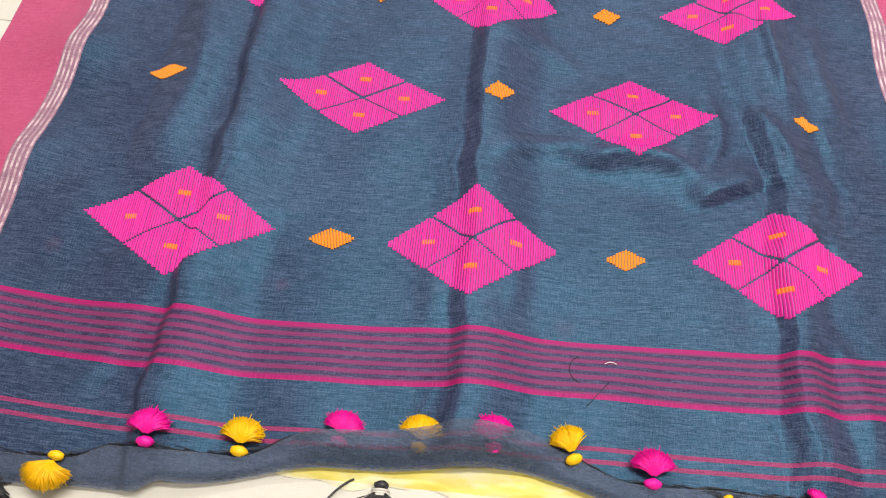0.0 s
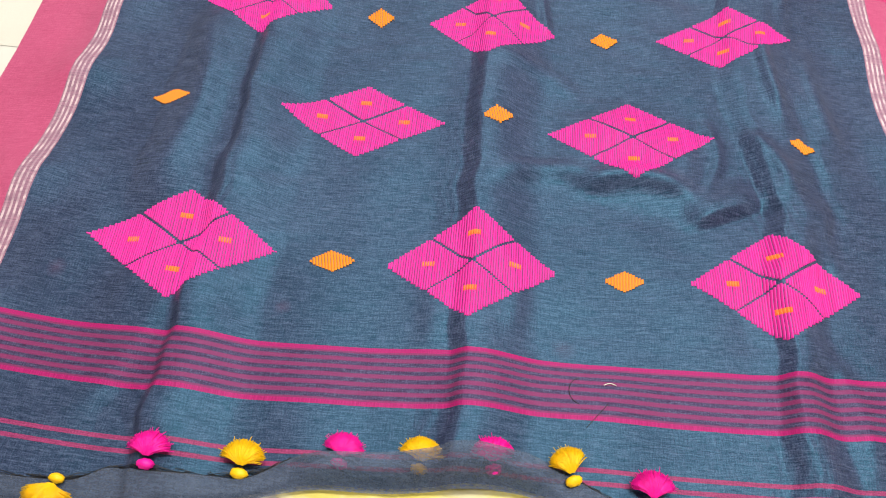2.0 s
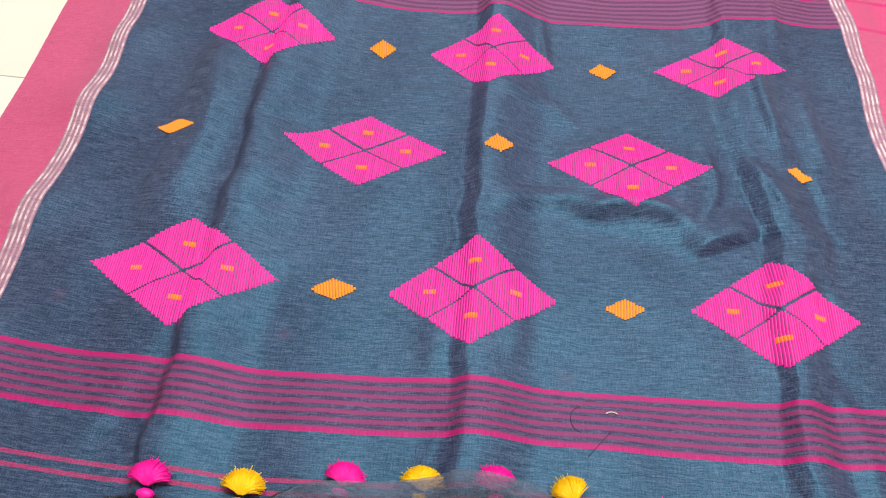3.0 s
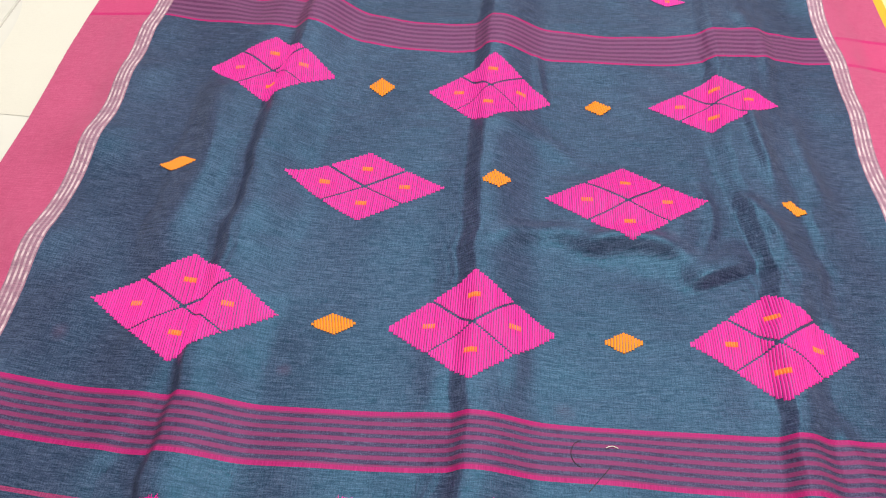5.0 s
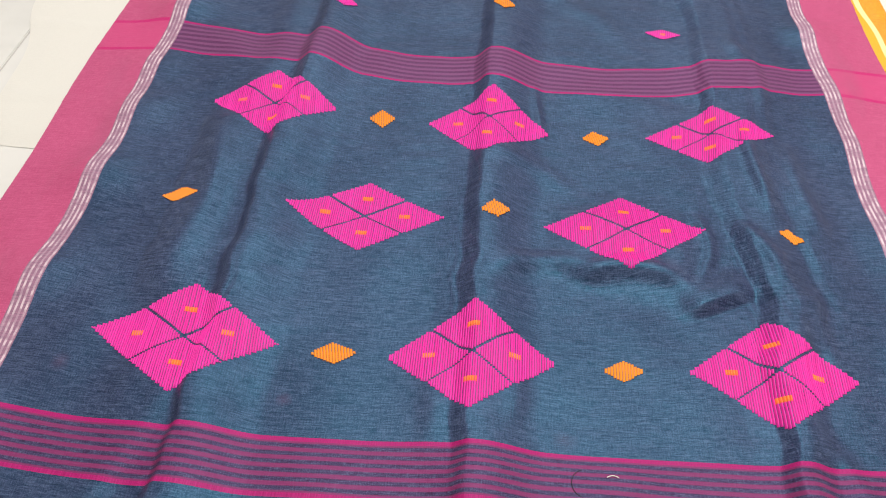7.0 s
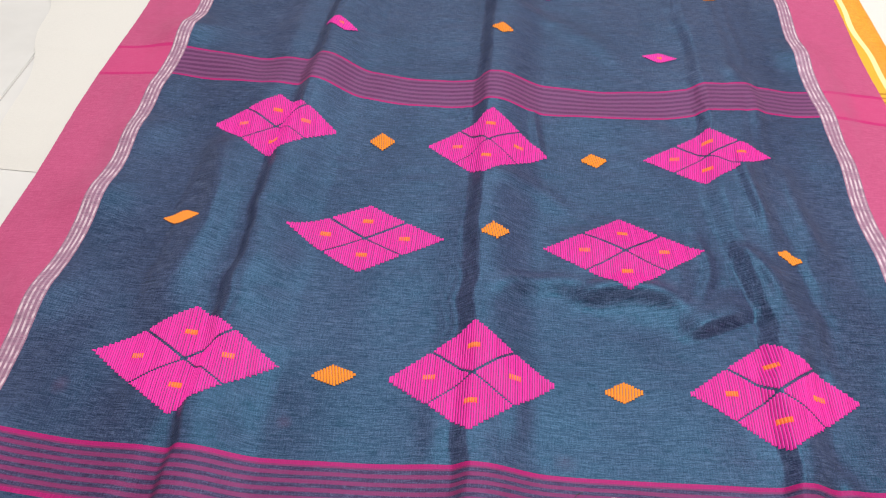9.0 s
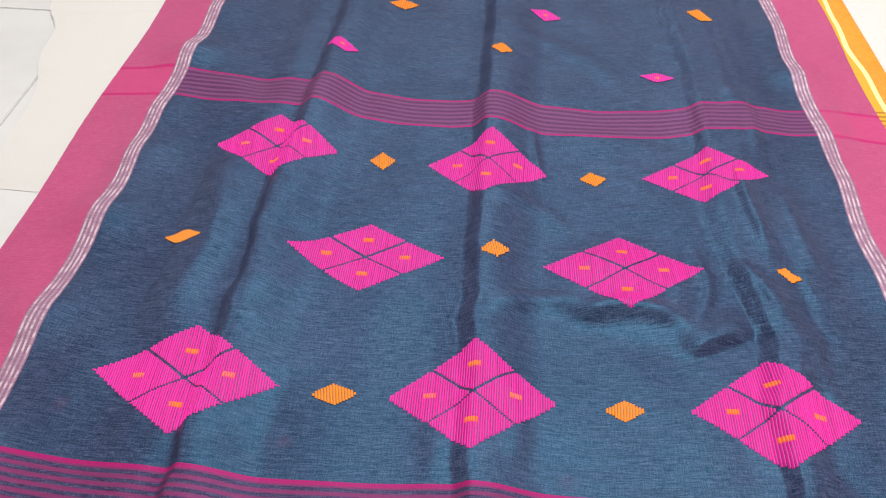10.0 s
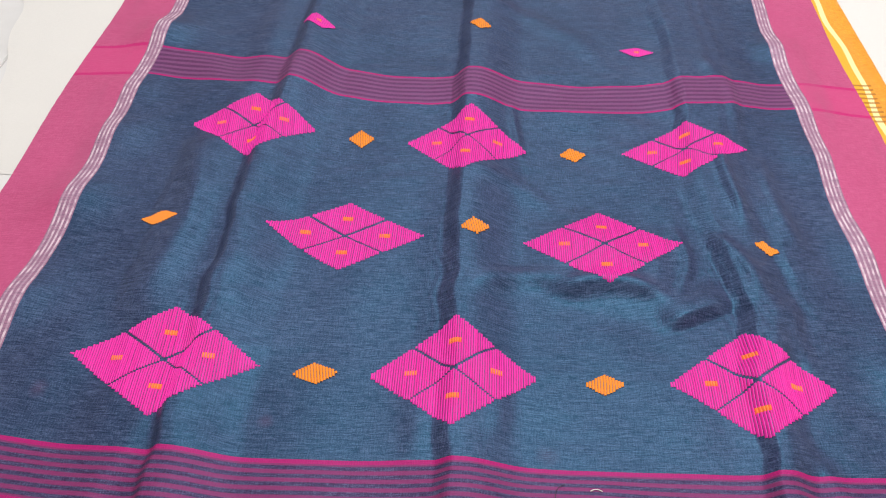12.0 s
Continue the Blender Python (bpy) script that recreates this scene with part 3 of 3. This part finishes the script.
PINK_BUTAS = [(-0.2363, 0.5718, 0.0250, 0.0171, -0.0898, -0.4385),
    (0.2566, 0.5799, 0.0250, 0.0119, -0.2434, 0.1146),
    (0.0862, 0.7430, 0.0254, 0.0180, -0.2632, 0.0118)]
for row in DIAMONDS:
    diamond_motif(*row)
for row in BUTAS:
    small_motif(*row)
for row in PINK_BUTAS:
    small_motif(*row, material=M_PINK)


# ---------------------------------------------------------------- folded end, fringe and tassels
def turned_end():
    xs, s = steps(-0.53, 0.53, 0.0025), np.linspace(0, 1, 26)
    u, k = np.meshgrid(xs, s)
    y0, y1 = fold_line(u), flap_edge(u)
    y = y0 + (y1 - y0) * k
    z = height(u, y) + 0.0030 - 0.0035 * (1 - sm(k, 0.0, 0.4)) + 0.0008 * (ripple(u, y, 0.07) + 0.6) * sm(k, 0.05, 0.3) + 0.0028 * k * k
    z = z + 0.0135 * sm(u, -0.140, -0.105) * (1 - sm(u, 0.060, 0.095)) * sm(k, 0.1, 0.6)
    mt = Mat("sheer_navy_end", 0.6)
    mt.colour(weave(mt, (0.052, 0.068, 0.110), (0.080, 0.105, 0.165), (0.115, 0.145, 0.215), 0.6))
    mt.silk((0.5, 0.65, 0.9), 0.4, 0.5)
    gauze = mt.noise((160, 420, 1), 2.0)
    mt.link(mt.ramp(gauze, [(0.3, (0.60, 0.60, 0.60)), (0.7, (0.80, 0.80, 0.80))]), mt.b.inputs["Alpha"])
    part("turned_end", grid(np.stack([u, y, z], -1), np.stack([u, y], -1)), mt.m, saree, "greyer sheer end of the cloth, folded back over")


turned_end()


def tube(vs, fs, pts, r0, r1, sides=5):
    """A thin round strand through points, tapering."""
    base, n = len(vs), len(pts)
    for k, p in enumerate(pts):
        d = (pts[min(k + 1, n - 1)] - pts[max(k - 1, 0)]).normalized()
        side = d.cross(Vector((0, 0, 1)))
        side = side.normalized() if side.length > 1e-6 else Vector((1, 0, 0))
        up = side.cross(d)
        r = r0 + (r1 - r0) * k / (n - 1)
        for j in range(sides):
            a = 6.2832 * j / sides
            vs.append(p + side * (r * math.cos(a)) + up * (r * math.sin(a)))
    for k in range(n - 1):
        for j in range(sides):
            a, b = base + k * sides + j, base + k * sides + (j + 1) % sides
            fs.append((a, b, b + sides, a + sides))
    fs.append(tuple(base + (n - 1) * sides + j for j in range(sides)))


def mesh_of(vs, fs):
    me = bpy.data.meshes.new("strands")
    me.from_pydata([tuple(p) for p in vs], [], fs)
    me.shade_smooth()
    return me


def knot_mesh(at, along, wide, long, rng):
    """A wrapped knot: a lumpy egg with thread turns."""
    bm = bmesh.new()
    bmesh.ops.create_icosphere(bm, subdivisions=3, radius=1)
    side = along.cross(Vector((0, 0, 1))).normalized()
    up = side.cross(along)
    for p in bm.verts:
        c = p.co.copy()
        lump = 1 + 0.05 * math.sin(c.y * 13 + rng.random()) + 0.14 * noise.noise(c * 2.1 + at * 90)
        p.co = at + (side * c.x * wide + along * c.y * long + up * c.z * wide * 0.8) * lump
    for f in bm.faces:
        f.smooth = True
    return bm


def tassel(x, y, z, angle, length, spread, material, label, rise=0.010, fringe=True, parent=None, count=900, wide=0.0066):
    """Knot, fan of floss cut level, and the fringe threads that carry it. angle: degrees from straight away, to the right."""
    rng = random.Random(int(x * 1e4) + 5)
    a = radians(angle)
    along = Vector((math.sin(a), math.cos(a), 0.10)).normalized()
    side = Vector((math.cos(a), -math.sin(a), 0))
    at = Vector((x, y, z))
    ob = part("tassel", knot_mesh(at, along, wide * 1.15, wide * 0.70, rng), material, parent or saree, label)
    vs, fs = [], []
    for k in range(count):
        s = (k + rng.random()) / count * 2 - 1
        layer = rng.random()
        ang = s * radians(spread)
        reach = length * (1 - 0.16 * s * s + rng.uniform(-0.16, 0.06) + (rng.uniform(0, 0.20) if rng.random() < 0.04 else 0))
        ang += rng.gauss(0, 0.09)
        pts = []
        for q in (0.0, 0.3, 0.65, 1.0):
            w = ang * (0.80 + 0.20 * q)
            d = along * (math.cos(w) * reach * q + wide * 0.9) + side * (math.sin(w) * reach * q + s * wide * 0.35)
            d.z += (0.004 + rise * layer * math.sin(q * 2.2)) * (1 - 0.55 * q * q)
            pts.append(at + d)
        tube(vs, fs, pts, 0.00040, 0.00034, 3)
    part("floss", mesh_of(vs, fs), material, ob)
    if fringe:
        vs, fs = [], []
        for k in range(16):
            s = (k + rng.random()) / 16 * 2 - 1
            ex = x + s * 0.030
            ey = float(flap_edge(ex)) + 0.0015
            end = Vector((ex, ey, float(height(ex, ey)) + 0.002))
            mid = at.lerp(end, 0.5) + Vector((0, 0.002 * rng.random(), 0.001))
            tube(vs, fs, [at + Vector((s * 0.004, 0.001, -0.003)), mid, end], 0.00025, 0.0002, 4)
        part("fringe_threads", mesh_of(vs, fs), M_BLACK, ob, "dark loose warp threads")
    return ob


def edge_fringe():
    """Loose dark warp threads that trail along the turned edge between the knots."""
    rng, vs, fs = random.Random(3), [], []
    for k in range(150):
        a = rng.choice((rng.uniform(-0.40, -0.14), rng.uniform(0.09, 0.45)))
        ln, off = rng.uniform(0.02, 0.07), rng.uniform(-0.0005, 0.0045)
        pts = []
        for q in np.linspace(0, 1, 8):
            x = a + ln * q
            y = float(flap_edge(x)) + off * (1 - 0.6 * math.sin(q * 3.1)) + 0.0008 * math.sin(q * 7 + k)
            pts.append(Vector((x, y, float(height(x, y)) + 0.0012 + 0.003 * rng.random() * math.sin(q * 3.1))))
        tube(vs, fs, pts, 0.00028, 0.00022, 4)
    tagged(part("fringe_edge", mesh_of(vs, fs), M_BLACK, saree, "loose dark threads along the turned edge"), kind="stuff")


edge_fringe()
PINKISH, GOLD = "hot pink floss tassel with a wrapped knot", "golden yellow floss tassel with a wrapped knot"
TASSELS = [(-0.257, -0.231, 2, 0.020, 66, 0), (-0.180, -0.229, 4, 0.021, 64, 1), (-0.097, -0.213, 12, 0.019, 66, 0), (-0.029, -0.211, 6, 0.020, 66, 1),
           (0.034, -0.207, -8, 0.020, 64, 0), (0.103, -0.208, -22, 0.021, 46, 1), (0.169, -0.222, 0, 0.021, 60, 0), (0.298, -0.231, 20, 0.010, 40, 0)]
for x, y, ang, ln, sp, gold in TASSELS:
    tassel(x, y, float(height(x, y)) + 0.0062, ang, ln, sp, M_YELLOW if gold else M_HOTPINK, GOLD if gold else PINKISH, rise=0.005 if abs(x) < 0.1 else 0.007)
tassel(-0.327, -0.2490, 0.011, 184, 0.024, 62, M_YELLOW, "golden yellow floss tassel hanging towards the sheet", wide=0.0058)
tassel(0.229, -0.2290, 0.012, 152, 0.024, 64, M_YELLOW, "golden yellow floss tassel hanging towards the sheet", wide=0.0042)


# ---------------------------------------------------------------- yellow end of the saree beneath
def yellow_cloth():
    mt = Mat("sheer_yellow_silk", 0.5)
    u, v = mt.uv()
    n = mt.noise((18, 60, 1), 4.0)
    c = mt.ramp(n, [(0.3, (0.72, 0.60, 0.09)), (0.5, (0.78, 0.68, 0.18)), (0.66, (0.80, 0.75, 0.46))])
    hem = mt.math("LESS_THAN", v, -0.2425)
    c = mt.mix(mt.math("MULTIPLY", hem, 0.8), c, (0.80, 0.77, 0.62))
    mt.colour(c)
    mt.bump(n, 0.3, 0.001)
    return mt.m


under = thing("ivory_saree", "ivory and yellow saree end with dark tassels, under the navy saree", "saree")
us, ks = steps(-0.148, 0.215, 0.0025), np.linspace(0, 1, 16)
u, k = np.meshgrid(us, ks)
near = -0.2450 - 0.0028 * np.sin(u * 62 + 0.5) - 0.0016 * np.sin(u * 131) - 0.006 * sm(u, 0.13, 0.21)
y = -0.205 + (near + 0.205) * k - 0.02 * sm(u, 0.1, 0.2) * (1 - k)
z = FLOOR + 0.0050 + 0.0016 * ripple(u, y * 1.5, 0.035) * sm(k, 0.2, 0.6) * (1 - 0.5 * k) + 0.0012 * bell(k - 0.85, 0.06) - 0.0012 * sm(k, 0.88, 1.0)
part("yellow_end", grid(np.stack([u, y, z], -1), np.stack([u, y], -1)), yellow_cloth(), under, "crumpled sheer yellow end")
tassel(-0.057, -0.2435, FLOOR + 0.009, 178, 0.024, 56, M_BLACK, "black floss tassel tied with white thread", fringe=False, parent=under, rise=0.005, count=500, wide=0.0056)
tassel(0.101, -0.2400, FLOOR + 0.005, 176, 0.011, 72, M_CRIMSON, "small crimson floss tassel", fringe=False, parent=under, rise=0.002, wide=0.0018, count=260)
tassel(0.163, -0.2420, FLOOR + 0.005, 165, 0.010, 75, M_CRIMSON, "small crimson floss tassel", fringe=False, parent=under, rise=0.002, wide=0.0018, count=260)
tassel(-0.371, -0.2690, FLOOR + 0.008, 172, 0.016, 36, M_BLACK, "black floss tassel tied with white thread", fringe=False, parent=under, rise=0.006)
vs, fs = [], []
tube(vs, fs, [Vector((-0.081 - 0.030 * math.sin(q * 1.4), -0.2400 - 0.045 * q ** 1.25, FLOOR + 0.006 + 0.003 * math.sin(q * 3))) for q in np.linspace(0, 1, 14)], 0.0010, 0.0010, 6)
part("cord", mesh_of(vs, fs), M_BLACK, under, "thin dark cord")
vs, fs = [], []
for s in np.linspace(-0.004, 0.004, 3):
    tube(vs, fs, [Vector((-0.057 + 0.0072 * math.cos(q), -0.2500 + s * 0.5, FLOOR + 0.008 + 0.008 * math.sin(q))) for q in np.linspace(0, 3.14, 10)], 0.0011, 0.0011, 5)
part("tie", mesh_of(vs, fs), M_WHITE, under, "white tying thread")

# the loose white thread and the dark hairs lying on the near band
vs, fs = [], []
tube(vs, fs, [Vector((0.132 + 0.011 * q, -0.117 + 0.002 * math.sin(q * 3), float(height(0.132 + 0.009 * q, -0.117)) + 0.0012)) for q in np.linspace(0, 1, 8)], 0.0005, 0.0004, 5)
tagged(part("loose_thread", mesh_of(vs, fs), M_WHITE, None), "short white loose thread lying on the saree", "thread")
vs, fs = [], []
tube(vs, fs, [Vector((0.135 - 0.020 * q, -0.135 - 0.024 * q, float(height(0.135 - 0.02 * q, -0.135 - 0.024 * q)) + 0.0006)) for q in np.linspace(0, 1, 8)], 0.00028, 0.00028, 4)
tagged(part("hair", mesh_of(vs, fs), M_BLACK, None), "thin dark hair lying on the saree", "hair")
vs, fs = [], []
tube(vs, fs, [Vector((0.112 - 0.012 * math.sin(q), -0.124 + 0.013 * math.cos(q), float(height(0.105, -0.124)) + 0.0007)) for q in np.linspace(0.2, 2.9, 12)], 0.00028, 0.00028, 4)
tagged(part("hair", mesh_of(vs, fs), M_BLACK, None), "thin curled dark hair lying on the saree", "hair")

# ---------------------------------------------------------------- floor tiles
TILE = 0.6
tile_mesh = None
ix = 0
y = Y0 + 0.002
while y < Y1 - 0.01:
    x = X0 + 0.002
    while x < X1 - 0.01:
        if tile_mesh is None:
            bm = box(0, TILE - 0.003, 0, TILE - 0.003, FLOOR - 0.010, FLOOR, 0.001)
            tile_mesh = bpy.data.meshes.new("tile")
            bm.to_mesh(tile_mesh)
            bm.free()
            tile_mesh.materials.append(M_TILE)
        if x + TILE <= X1 + 0.02 and y + TILE <= Y1 + 0.25:
            ob = new("tile", tile_mesh)
            ob.parent = floor
            ob.location = (x, y, 0)
        x += TILE
    y += TILE
